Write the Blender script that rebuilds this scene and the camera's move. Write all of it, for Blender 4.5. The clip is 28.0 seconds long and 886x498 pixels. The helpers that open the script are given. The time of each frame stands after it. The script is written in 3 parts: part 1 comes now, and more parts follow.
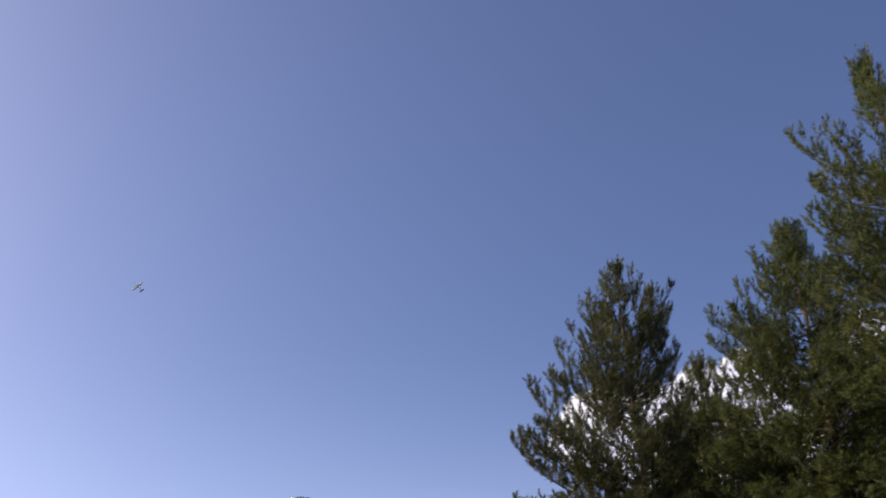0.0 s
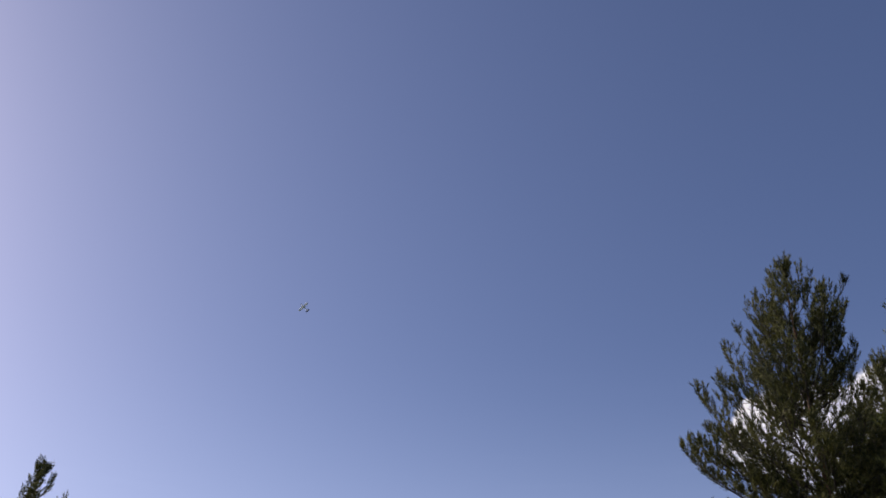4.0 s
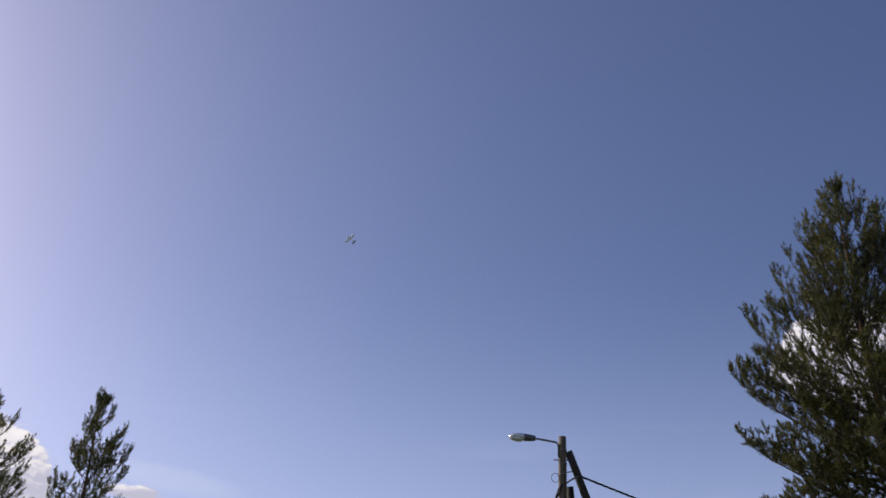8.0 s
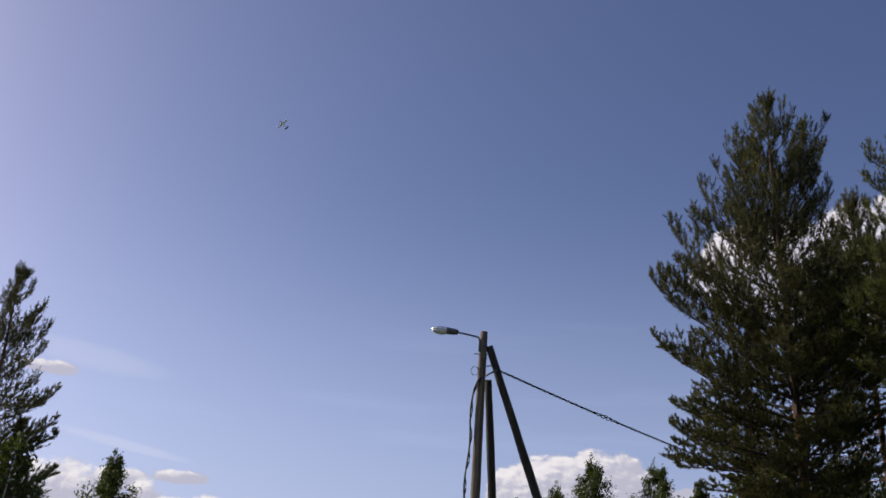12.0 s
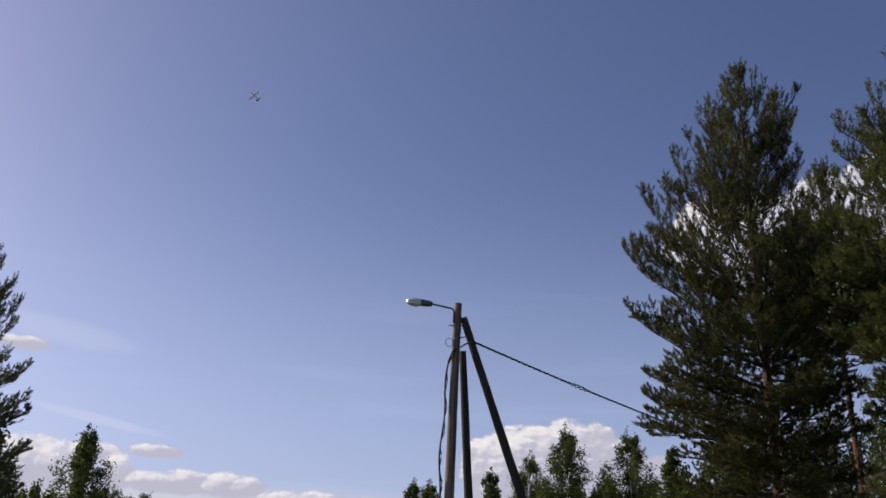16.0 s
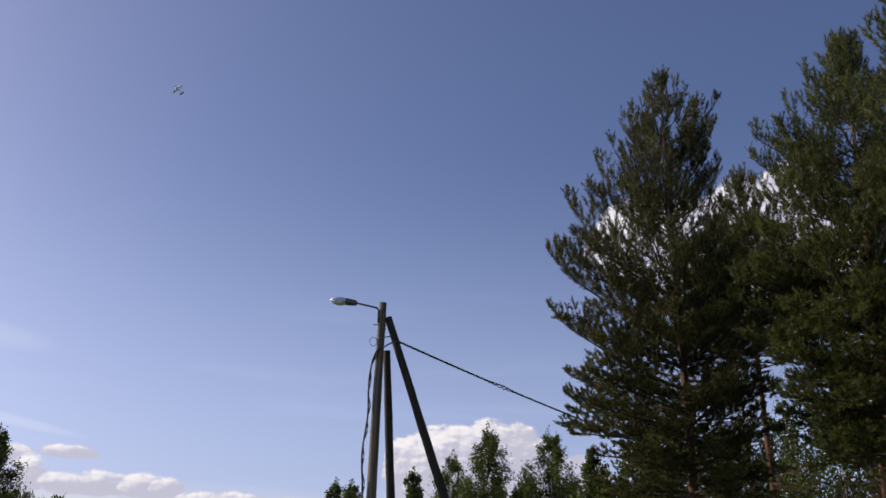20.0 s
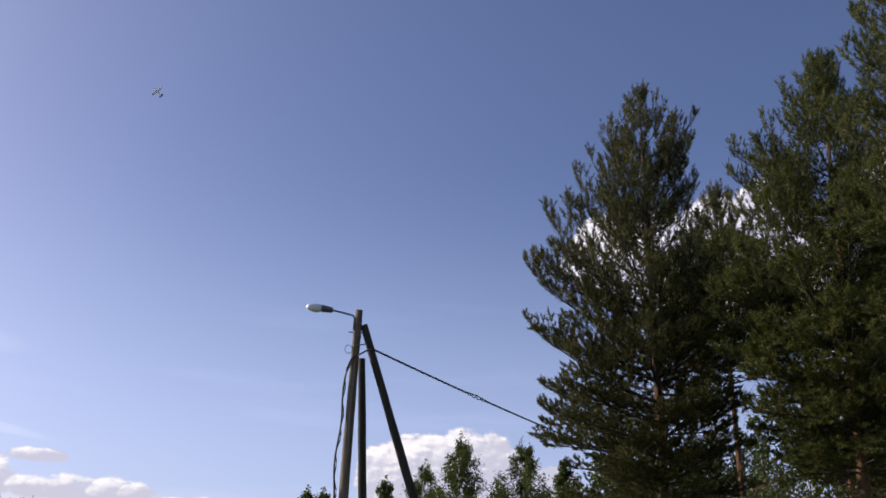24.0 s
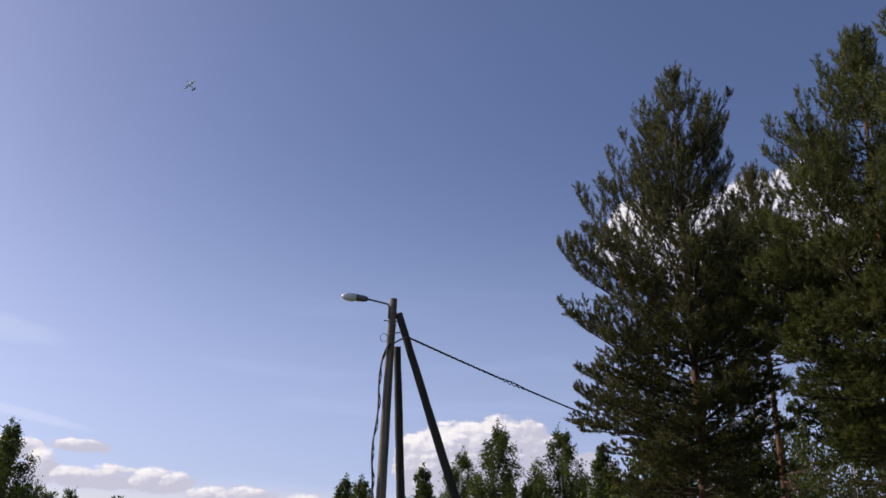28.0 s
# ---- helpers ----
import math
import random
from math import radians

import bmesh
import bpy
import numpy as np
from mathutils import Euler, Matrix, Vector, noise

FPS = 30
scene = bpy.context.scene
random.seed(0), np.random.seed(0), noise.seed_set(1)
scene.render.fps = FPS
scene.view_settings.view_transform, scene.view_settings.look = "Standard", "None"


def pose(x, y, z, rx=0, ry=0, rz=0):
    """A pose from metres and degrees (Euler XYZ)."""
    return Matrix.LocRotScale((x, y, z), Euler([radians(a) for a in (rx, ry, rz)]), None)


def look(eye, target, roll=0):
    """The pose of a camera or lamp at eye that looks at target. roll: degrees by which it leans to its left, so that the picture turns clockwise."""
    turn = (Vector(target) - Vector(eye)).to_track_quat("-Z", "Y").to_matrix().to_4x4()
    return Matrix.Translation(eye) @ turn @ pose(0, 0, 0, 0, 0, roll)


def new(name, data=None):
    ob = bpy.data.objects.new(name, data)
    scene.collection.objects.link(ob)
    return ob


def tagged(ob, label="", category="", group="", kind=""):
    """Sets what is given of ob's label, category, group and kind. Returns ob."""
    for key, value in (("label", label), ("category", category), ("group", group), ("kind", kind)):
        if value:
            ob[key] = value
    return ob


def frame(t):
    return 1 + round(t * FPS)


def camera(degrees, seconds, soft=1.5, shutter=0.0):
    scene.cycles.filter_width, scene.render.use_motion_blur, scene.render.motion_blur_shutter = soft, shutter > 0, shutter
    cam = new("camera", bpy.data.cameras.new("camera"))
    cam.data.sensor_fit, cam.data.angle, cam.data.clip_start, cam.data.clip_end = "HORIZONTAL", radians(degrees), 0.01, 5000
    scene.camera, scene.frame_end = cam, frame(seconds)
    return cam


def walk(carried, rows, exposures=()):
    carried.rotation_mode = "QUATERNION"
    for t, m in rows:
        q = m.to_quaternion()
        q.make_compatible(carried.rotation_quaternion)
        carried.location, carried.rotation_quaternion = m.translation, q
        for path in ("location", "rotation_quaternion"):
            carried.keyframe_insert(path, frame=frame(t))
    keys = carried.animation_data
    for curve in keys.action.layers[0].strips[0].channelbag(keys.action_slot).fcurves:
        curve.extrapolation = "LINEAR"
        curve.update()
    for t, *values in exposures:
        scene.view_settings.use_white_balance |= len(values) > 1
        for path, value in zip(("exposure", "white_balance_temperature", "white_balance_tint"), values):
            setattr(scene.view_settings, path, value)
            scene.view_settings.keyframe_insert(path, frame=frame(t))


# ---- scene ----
cam = camera(49.5, 28.0, soft=1.6, shutter=0.5)

# ---- the walk: one standing place, eye height 1.6 m; seconds, then the turn in degrees ----
EYE = (0.0, 0.0, 1.6)
TURNS = [
    (0.0, 122.59, 0.66, -2.09),
    (0.5, 121.59, -0.1, 0.22),
    (1.0, 121.92, -0.52, 1.92),
    (1.5, 122.01, -1.05, 2.75),
    (2.0, 124.27, -1.29, 2.64),
    (2.5, 124.37, -1.81, 4.86),
    (4.5, 122.89, -1.69, 7.56),
    (5.0, 124.13, -1.71, 8.39),
    (5.5, 123.42, -2.08, 10.82),
    (6.0, 122.33, -2.86, 12.42),
    (6.5, 121.19, -2.88, 11.79),
    (7.0, 120.3, -3.48, 11.33),
    (7.5, 119.6, -3.31, 10.86),
    (8.0, 118.8, -2.04, 10.29),
    (8.5, 118.13, -0.94, 8.49),
    (9.0, 115.61, -0.75, 6.22),
    (9.5, 111.78, -1.95, 5.97),
    (10.0, 111.79, -2.85, 5.88),
    (10.5, 112.76, -2.81, 5.91),
    (11.0, 113.85, -2.49, 5.1),
    (11.5, 113.81, -2.51, 4.97),
    (12.0, 112.69, -3.17, 5.19),
    (12.5, 111.38, -3.31, 5.38),
    (13.0, 110.62, -3.47, 4.61),
    (13.5, 110.32, -3.02, 4.0),
    (15.5, 111.15, -2.5, 4.08),
    (16.0, 111.08, -2.24, 3.88),
    (16.5, 110.38, -1.67, 3.44),
    (17.0, 110.25, -0.73, 2.47),
    (17.5, 110.39, -0.91, 2.06),
    (18.0, 110.97, -0.73, 1.18),
    (18.5, 111.75, -0.85, -0.02),
    (19.0, 111.63, -1.33, 0.36),
    (19.5, 111.35, -1.15, -0.14),
    (20.0, 111.19, -1.37, -0.54),
    (20.5, 111.4, -1.9, -0.38),
    (22.5, 112.41, -1.91, -1.94),
    (23.0, 112.75, -1.68, -2.59),
    (23.5, 112.8, -1.77, -2.73),
    (24.0, 111.78, -2.05, -2.25),
    (24.5, 111.45, -2.26, -1.14),
    (25.0, 110.07, -2.73, 0.81),
    (25.5, 109.41, -2.56, 0.37),
    (26.0, 109.53, -2.37, -0.84),
    (26.5, 109.73, -2.12, -0.69),
    (27.0, 110.4, -2.03, -0.53),
    (27.5, 110.61, -1.82, -0.14),
    (28.0, 110.96, -1.81, -0.02),
]
walk(cam, [(t, pose(*EYE, rx, ry, rz)) for t, rx, ry, rz in TURNS], exposures=[(0.0, 0.14), (1.0, 0.0), (2.5, -0.1), (4.5, -0.3), (8.0, -0.33), (13.0, -0.42), (18.0, -0.42), (20.0, -0.3), (24.0, -0.12), (28.0, -0.24)])

# ---- world, sun ----
SUN_AZ, SUN_EL = -73.0, 25.0          # degrees to the right of ahead, degrees up


def toward(az, el):
    a, e = radians(az), radians(el)
    return Vector((math.sin(a) * math.cos(e), math.cos(a) * math.cos(e), math.sin(e)))


def spot(az, el, dist):
    """A place at that bearing and elevation from the eye, at a level distance."""
    a = radians(az)
    return Vector((math.sin(a) * dist, math.cos(a) * dist, EYE[2] + dist * math.tan(radians(el))))


world = bpy.data.worlds.new("sky")
scene.world = world
world.use_nodes = True
wn, wl = world.node_tree.nodes, world.node_tree.links
wn.clear()
w_out = wn.new("ShaderNodeOutputWorld")
w_bg = wn.new("ShaderNodeBackground")
sky = wn.new("ShaderNodeTexSky")
sky.sky_type = "NISHITA"
sky.sun_disc = False
sky.sun_elevation = radians(SUN_EL)
sky.sun_rotation = radians(SUN_AZ)
sky.altitude = 100
sky.air_density = 0.85
sky.dust_density = 2.4
sky.ozone_density = 3.0
w_bg.inputs["Strength"].default_value = 0.145
tint = wn.new("ShaderNodeMix")
tint.data_type, tint.blend_type = "RGBA", "MULTIPLY"
tint.inputs["Factor"].default_value = 1.0
tint.inputs["B"].default_value = (0.99, 0.90, 1.04, 1)
wl.new(sky.outputs["Color"], tint.inputs["A"])
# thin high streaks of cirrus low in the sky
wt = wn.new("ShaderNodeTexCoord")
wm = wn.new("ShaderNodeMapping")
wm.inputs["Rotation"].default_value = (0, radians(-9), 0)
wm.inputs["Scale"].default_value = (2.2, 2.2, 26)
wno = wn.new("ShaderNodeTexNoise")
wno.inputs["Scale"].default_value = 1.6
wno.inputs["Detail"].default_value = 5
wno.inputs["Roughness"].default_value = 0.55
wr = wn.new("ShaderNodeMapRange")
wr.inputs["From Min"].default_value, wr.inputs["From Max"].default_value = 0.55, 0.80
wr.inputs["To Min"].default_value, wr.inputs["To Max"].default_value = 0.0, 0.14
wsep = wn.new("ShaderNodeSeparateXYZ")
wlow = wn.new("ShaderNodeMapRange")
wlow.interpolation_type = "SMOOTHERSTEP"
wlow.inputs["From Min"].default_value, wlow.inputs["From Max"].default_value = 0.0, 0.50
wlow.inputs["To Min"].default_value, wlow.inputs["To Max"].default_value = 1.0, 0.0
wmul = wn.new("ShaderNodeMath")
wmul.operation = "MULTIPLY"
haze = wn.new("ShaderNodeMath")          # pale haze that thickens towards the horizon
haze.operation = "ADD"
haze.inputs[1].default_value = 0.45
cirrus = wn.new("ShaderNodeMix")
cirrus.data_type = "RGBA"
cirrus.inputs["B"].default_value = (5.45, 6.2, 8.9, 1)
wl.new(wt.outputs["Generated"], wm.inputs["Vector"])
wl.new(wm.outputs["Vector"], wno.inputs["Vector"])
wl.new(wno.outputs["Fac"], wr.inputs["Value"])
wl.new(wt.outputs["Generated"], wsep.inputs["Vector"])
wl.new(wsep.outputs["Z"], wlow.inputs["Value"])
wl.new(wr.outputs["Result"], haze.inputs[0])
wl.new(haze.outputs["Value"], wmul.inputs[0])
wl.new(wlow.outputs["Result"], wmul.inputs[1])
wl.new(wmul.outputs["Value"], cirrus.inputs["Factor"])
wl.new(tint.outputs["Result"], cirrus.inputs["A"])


def wmath(op, a, b=None, c=None):
    """One arithmetic node of the sky; numbers or sockets as operands."""
    nd = wn.new("ShaderNodeMath")
    nd.operation = op
    for slot, val in zip(nd.inputs, (a, b, c)):
        if val is None:
            continue
        if isinstance(val, (int, float)):
            slot.default_value = val
        else:
            wl.new(val, slot)
    return nd.outputs["Value"]


def wstep(value, lo, hi):
    nd = wn.new("ShaderNodeMapRange")
    nd.interpolation_type = "SMOOTHSTEP"
    nd.inputs["From Min"].default_value, nd.inputs["From Max"].default_value = lo, hi
    wl.new(value, nd.inputs["Value"])
    return nd.outputs["Result"]


bearing = wmath("MULTIPLY", wmath("ARCTAN2", wsep.outputs["X"], wsep.outputs["Y"]), 57.2958)
height = wmath("MULTIPLY", wmath("ARCSINE", wsep.outputs["Z"]), 57.2958)
plan = wn.new("ShaderNodeCombineXYZ")
wl.new(bearing, plan.inputs["X"])
wl.new(wmath("MULTIPLY", height, 1.7), plan.inputs["Y"])


def heaps(sock, detail):
    """Rounded billows in the sky's plane of bearing and height: a warped cell pattern at several sizes, about -0.4 to 0.4."""
    warp = wn.new("ShaderNodeTexNoise")
    warp.inputs["Scale"].default_value, warp.inputs["Detail"].default_value = 0.9, 3
    wl.new(sock, warp.inputs["Vector"])
    push = wn.new("ShaderNodeVectorMath")
    push.operation = "MULTIPLY_ADD"
    push.inputs[1].default_value = (0.9, 0.9, 0.0)
    wl.new(warp.outputs["Color"], push.inputs[0])
    wl.new(sock, push.inputs[2])
    cell = wn.new("ShaderNodeTexVoronoi")
    cell.feature, cell.normalize = "SMOOTH_F1", True
    for key, val in (("Scale", 0.9), ("Detail", detail), ("Roughness", 0.5), ("Lacunarity", 2.2), ("Smoothness", 0.35)):
        cell.inputs[key].default_value = val
    wl.new(push.outputs["Vector"], cell.inputs["Vector"])
    return wmath("SUBTRACT", 0.40, cell.outputs["Distance"])


wisp = wn.new("ShaderNodeTexNoise")
wisp.inputs["Scale"].default_value, wisp.inputs["Detail"].default_value, wisp.inputs["Roughness"].default_value = 0.85, 7, 0.62
wl.new(plan.outputs["Vector"], wisp.inputs["Vector"])
torn = wmath("SUBTRACT", wisp.outputs["Fac"], 0.5)
sunward = wn.new("ShaderNodeVectorMath")
sunward.operation = "ADD"
sunward.inputs[1].default_value = (-0.22, 0.32, 0.0)
wl.new(plan.outputs["Vector"], sunward.inputs[0])
lumps = heaps(plan.outputs["Vector"], 3.0)
relief = wmath("SUBTRACT", lumps, heaps(sunward.outputs["Vector"], 3.0))
ragged = wmath("ADD", lumps, torn)


def dome(az, el, half, rise, flat):
    """How far inside a flat-based dome, and how far towards its lit top and sunward side."""
    dx = wmath("DIVIDE", wmath("SUBTRACT", bearing, az), half)
    dy = wmath("DIVIDE", wmath("SUBTRACT", height, el), rise)
    below = wmath("MULTIPLY", wmath("MINIMUM", dy, 0.0), flat)
    above = wmath("MAXIMUM", dy, 0.0)
    fall = wmath("ADD", wmath("MULTIPLY", dx, dx), wmath("ADD", wmath("MULTIPLY", above, above), wmath("MULTIPLY", below, below)))
    return wmath("SUBTRACT", 1.0, fall), wmath("SUBTRACT", dy, wmath("MULTIPLY", dx, 0.38))


def highest(pairs):
    top = None
    for one in pairs:
        top = one if top is None else wmath("MAXIMUM", top, one)
    return top


# banks of small torn clouds low over the horizon: bearing, height of the base, half width, rise
low = [dome(*row, 1.6) for row in ((-18.8, 6.45, 2.6, 0.85), (-20.9, 6.4, 1.3, 0.75), (-16.6, 6.4, 1.5, 0.9), (-15.2, 6.45, 1.2, 0.75), (-13.2, 5.9, 1.8, 0.6), (-11.4, 5.85, 1.9, 0.75), (-8.2, 5.3, 1.7, 1.1),
                                   (-22.5, 6.6, 1.1, 1.3), (-20.7, 8.1, 1.6, 0.45), (-23.6, 7.6, 1.3, 0.9), (-25.2, 6.9, 1.9, 1.5), (-27.4, 6.4, 2.6, 2.2), (-28.8, 13.2, 1.7, 0.5))]
low_body = wmath("ADD", highest(p[0] for p in low), wmath("ADD", wmath("MULTIPLY", lumps, 1.3), wmath("MULTIPLY", torn, 2.6)))
low_lit = wmath("ADD", highest(wmath("SUBTRACT", p[1], wmath("MULTIPLY", wmath("MAXIMUM", wmath("SUBTRACT", 0.2, p[0]), 0.0), 2.0)) for p in low), wmath("MULTIPLY", wmath("ADD", relief, torn), 1.3))
# tall heaped clouds: the domes of each, and one dome over all of them that tells its lit side
body, shine = low_body, wstep(low_lit, 0.1, 1.15)
cover = wmath("MULTIPLY", wstep(low_body, -0.1, 0.6), 0.92)
for whole, domes in (((1.9, 7.6, 5.2, 3.7), ((-2.0, 8.3, 1.25, 1.85), (-1.3, 8.0, 1.75, 2.3), (-0.3, 7.9, 2.3, 2.8), (1.4, 7.8, 2.8, 3.1), (3.0, 7.8, 2.7, 3.4), (4.6, 7.8, 2.4, 3.1), (6.0, 7.7, 2.0, 2.5), (8.4, 7.7, 1.8, 1.5))),
                     ((17.0, 19.0, 9.0, 6.6), ((10.0, 20.9, 1.1, 1.1), (12.2, 20.9, 2.9, 3.0), (15.0, 20.6, 3.0, 3.4), (18.6, 20.4, 3.2, 4.3), (21.8, 20.2, 3.2, 5.1))),
                     ((28.9, 24.6, 2.2, 1.8), ((28.9, 24.6, 1.9, 1.5),)),
                     ((-33.5, 11.6, 6.0, 4.2), ((-37.8, 12.4, 4.5, 4.0), (-35.6, 12.2, 2.7, 3.7), (-42.5, 13.0, 4.5, 3.6)))):
    mass = wmath("ADD", highest(dome(*row, 1.3)[0] for row in domes), wmath("ADD", wmath("MULTIPLY", lumps, 0.95), wmath("MULTIPLY", torn, 0.3)))
    here = wstep(mass, -0.02, 0.22)
    bright = wstep(wmath("ADD", dome(*whole, 1.3)[1], wmath("MULTIPLY", relief, 2.3)), 0.25, 1.2)
    cover = wmath("MAXIMUM", cover, wmath("MULTIPLY", here, 0.95))
    shine = wmath("ADD", wmath("MULTIPLY", shine, wmath("SUBTRACT", 1.0, here)), wmath("MULTIPLY", bright, here))
tone = wn.new("ShaderNodeMix")
tone.data_type = "RGBA"
tone.inputs["A"].default_value, tone.inputs["B"].default_value = (4.65, 4.55, 5.5, 1), (8.5, 8.0, 8.0, 1)
wl.new(shine, tone.inputs["Factor"])
murk = wn.new("ShaderNodeMix")           # the palest air, close above the horizon
murk.data_type = "RGBA"
murk.inputs["B"].default_value = (6.1, 5.95, 6.4, 1)
wl.new(wmath("MULTIPLY", wstep(wmath("MULTIPLY", wsep.outputs["Z"], -1.0), -0.125, -0.09), 0.85), murk.inputs["Factor"])
# two long thin veils that slant down away from the sun: bearing, height, slope, half length, half width, thickness
veil = None
for az, el, slope, half, wide, thick in ((-24.2, 9.65, -0.152, 4.6, 0.34, 0.20), (-26.8, 14.2, -0.10, 5.0, 0.85, 0.14)):
    along = wmath("DIVIDE", wmath("SUBTRACT", bearing, az), half)
    line_el = wmath("ADD", wmath("MULTIPLY", wmath("SUBTRACT", bearing, az), slope), el)
    off = wmath("DIVIDE", wmath("SUBTRACT", height, line_el), wide)
    left_of = wmath("SUBTRACT", 1.0, wmath("ADD", wmath("MULTIPLY", along, along), wmath("MULTIPLY", off, off)))
    one = wmath("MULTIPLY", wstep(wmath("ADD", left_of, wmath("MULTIPLY", ragged, 0.5)), 0.0, 1.0), thick)
    veil = one if veil is None else wmath("ADD", veil, one)
veiled = wn.new("ShaderNodeMix")
veiled.data_type = "RGBA"
veiled.inputs["B"].default_value = (7.4, 7.3, 8.2, 1)
wl.new(veil, veiled.inputs["Factor"])
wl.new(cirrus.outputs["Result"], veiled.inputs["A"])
wl.new(veiled.outputs["Result"], murk.inputs["A"])
banks = wn.new("ShaderNodeMix")
banks.data_type = "RGBA"
wl.new(cover, banks.inputs["Factor"])
wl.new(murk.outputs["Result"], banks.inputs["A"])
wl.new(tone.outputs["Result"], banks.inputs["B"])
wl.new(banks.outputs["Result"], w_bg.inputs["Color"])
wl.new(w_bg.outputs["Background"], w_out.inputs["Surface"])

sun = new("sun", bpy.data.lights.new("sun", "SUN"))
sun.data.energy = 4.5
sun.data.angle = radians(0.5)
sun.data.color = (1.0, 0.93, 0.82)
sun.matrix_world = look(toward(SUN_AZ, SUN_EL) * 100, (0, 0, 0))


# ---- materials ----
def material(name):
    m = bpy.data.materials.new(name)
    m.use_nodes = True
    return m, m.node_tree.nodes, m.node_tree.links, m.node_tree.nodes["Principled BSDF"]


def ramp(nodes, stops):
    r = nodes.new("ShaderNodeValToRGB")
    while len(r.color_ramp.elements) < len(stops):
        r.color_ramp.elements.new(0.5)
    for e, (p, c) in zip(r.color_ramp.elements, stops):
        e.position, e.color = p, (*c, 1)
    return r


def noise_node(nodes, links, scale, detail=4, rough=0.55, stretch=None):
    n = nodes.new("ShaderNodeTexNoise")
    n.inputs["Scale"].default_value, n.inputs["Detail"].default_value, n.inputs["Roughness"].default_value = scale, detail, rough
    co = nodes.new("ShaderNodeTexCoord")
    if stretch:
        mp = nodes.new("ShaderNodeMapping")
        mp.inputs["Scale"].default_value = stretch
        links.new(co.outputs["Object"], mp.inputs["Vector"])
        links.new(mp.outputs["Vector"], n.inputs["Vector"])
    else:
        links.new(co.outputs["Object"], n.inputs["Vector"])
    return n


def bump(nodes, links, b, src, strength, dist):
    n = nodes.new("ShaderNodeBump")
    n.inputs["Strength"].default_value, n.inputs["Distance"].default_value = strength, dist
    links.new(src, n.inputs["Height"])
    links.new(n.outputs["Normal"], b.inputs["Normal"])


def foliage(name, dark, mid, light, clump=1.6, through_light=0.3, rough=0.55):
    """Leaves or needles: colour by single leaf and by clump, some light passing through."""
    m, n, l, b = material(name)
    geo = n.new("ShaderNodeNewGeometry")
    no = noise_node(n, l, clump, 3)
    mix = n.new("ShaderNodeMath")
    mix.operation = "MULTIPLY_ADD"
    mix.inputs[1].default_value = 0.45
    l.new(geo.outputs["Random Per Island"], mix.inputs[0])
    half = n.new("ShaderNodeMath")
    half.operation = "MULTIPLY"
    half.inputs[1].default_value = 0.6
    l.new(no.outputs["Fac"], half.inputs[0])
    l.new(half.outputs["Value"], mix.inputs[2])
    r = ramp(n, [(0.12, dark), (0.5, mid), (0.9, light)])
    l.new(mix.outputs["Value"], r.inputs["Fac"])
    l.new(r.outputs["Color"], b.inputs["Base Color"])
    b.inputs["Roughness"].default_value = rough
    b.inputs["Specular IOR Level"].default_value = 0.3
    tr = n.new("ShaderNodeBsdfTranslucent")
    bright = n.new("ShaderNodeHueSaturation")
    bright.inputs["Saturation"].default_value, bright.inputs["Value"].default_value = 1.15, 1.25
    l.new(r.outputs["Color"], bright.inputs["Color"])
    l.new(bright.outputs["Color"], tr.inputs["Color"])
    ms = n.new("ShaderNodeMixShader")
    ms.inputs["Fac"].default_value = through_light
    l.new(b.outputs["BSDF"], ms.inputs[1])
    l.new(tr.outputs["BSDF"], ms.inputs[2])
    l.new(ms.outputs["Shader"], n["Material Output"].inputs["Surface"])
    return m


def pine_bark():
    m, n, l, b = material("pine_bark")
    no = noise_node(n, l, 5, 5, 0.65, (1, 1, 0.35))
    fine = noise_node(n, l, 28, 4, 0.7, (1, 1, 0.3))
    co = n.new("ShaderNodeTexCoord")
    sep = n.new("ShaderNodeSeparateXYZ")
    l.new(co.outputs["Object"], sep.inputs["Vector"])
    up = n.new("ShaderNodeMapRange")
    up.inputs["From Min"].default_value, up.inputs["From Max"].default_value = 2.0, 5.5
    l.new(sep.outputs["Z"], up.inputs["Value"])
    low = ramp(n, [(0.3, (0.035, 0.026, 0.02)), (0.7, (0.13, 0.092, 0.066))])
    high = ramp(n, [(0.28, (0.03, 0.018, 0.011)), (0.5, (0.13, 0.06, 0.028)), (0.78, (0.27, 0.145, 0.078))])
    l.new(fine.outputs["Fac"], low.inputs["Fac"])
    l.new(no.outputs["Fac"], high.inputs["Fac"])
    mx = n.new("ShaderNodeMix")
    mx.data_type = "RGBA"
    l.new(up.outputs["Result"], mx.inputs["Factor"])
    l.new(low.outputs["Color"], mx.inputs["A"])
    l.new(high.outputs["Color"], mx.inputs["B"])
    l.new(mx.outputs["Result"], b.inputs["Base Color"])
    b.inputs["Roughness"].default_value = 0.9
    bump(n, l, b, fine.outputs["Fac"], 0.8, 0.03)
    return m


def birch_bark():
    m, n, l, b = material("birch_bark")
    no = noise_node(n, l, 3.5, 5, 0.7, (0.6, 0.6, 2.4))
    r = ramp(n, [(0.36, (0.03, 0.028, 0.025)), (0.44, (0.5, 0.48, 0.44)), (0.8, (0.72, 0.70, 0.66))])
    l.new(no.outputs["Fac"], r.inputs["Fac"])
    l.new(r.outputs["Color"], b.inputs["Base Color"])
    b.inputs["Roughness"].default_value = 0.7
    return m


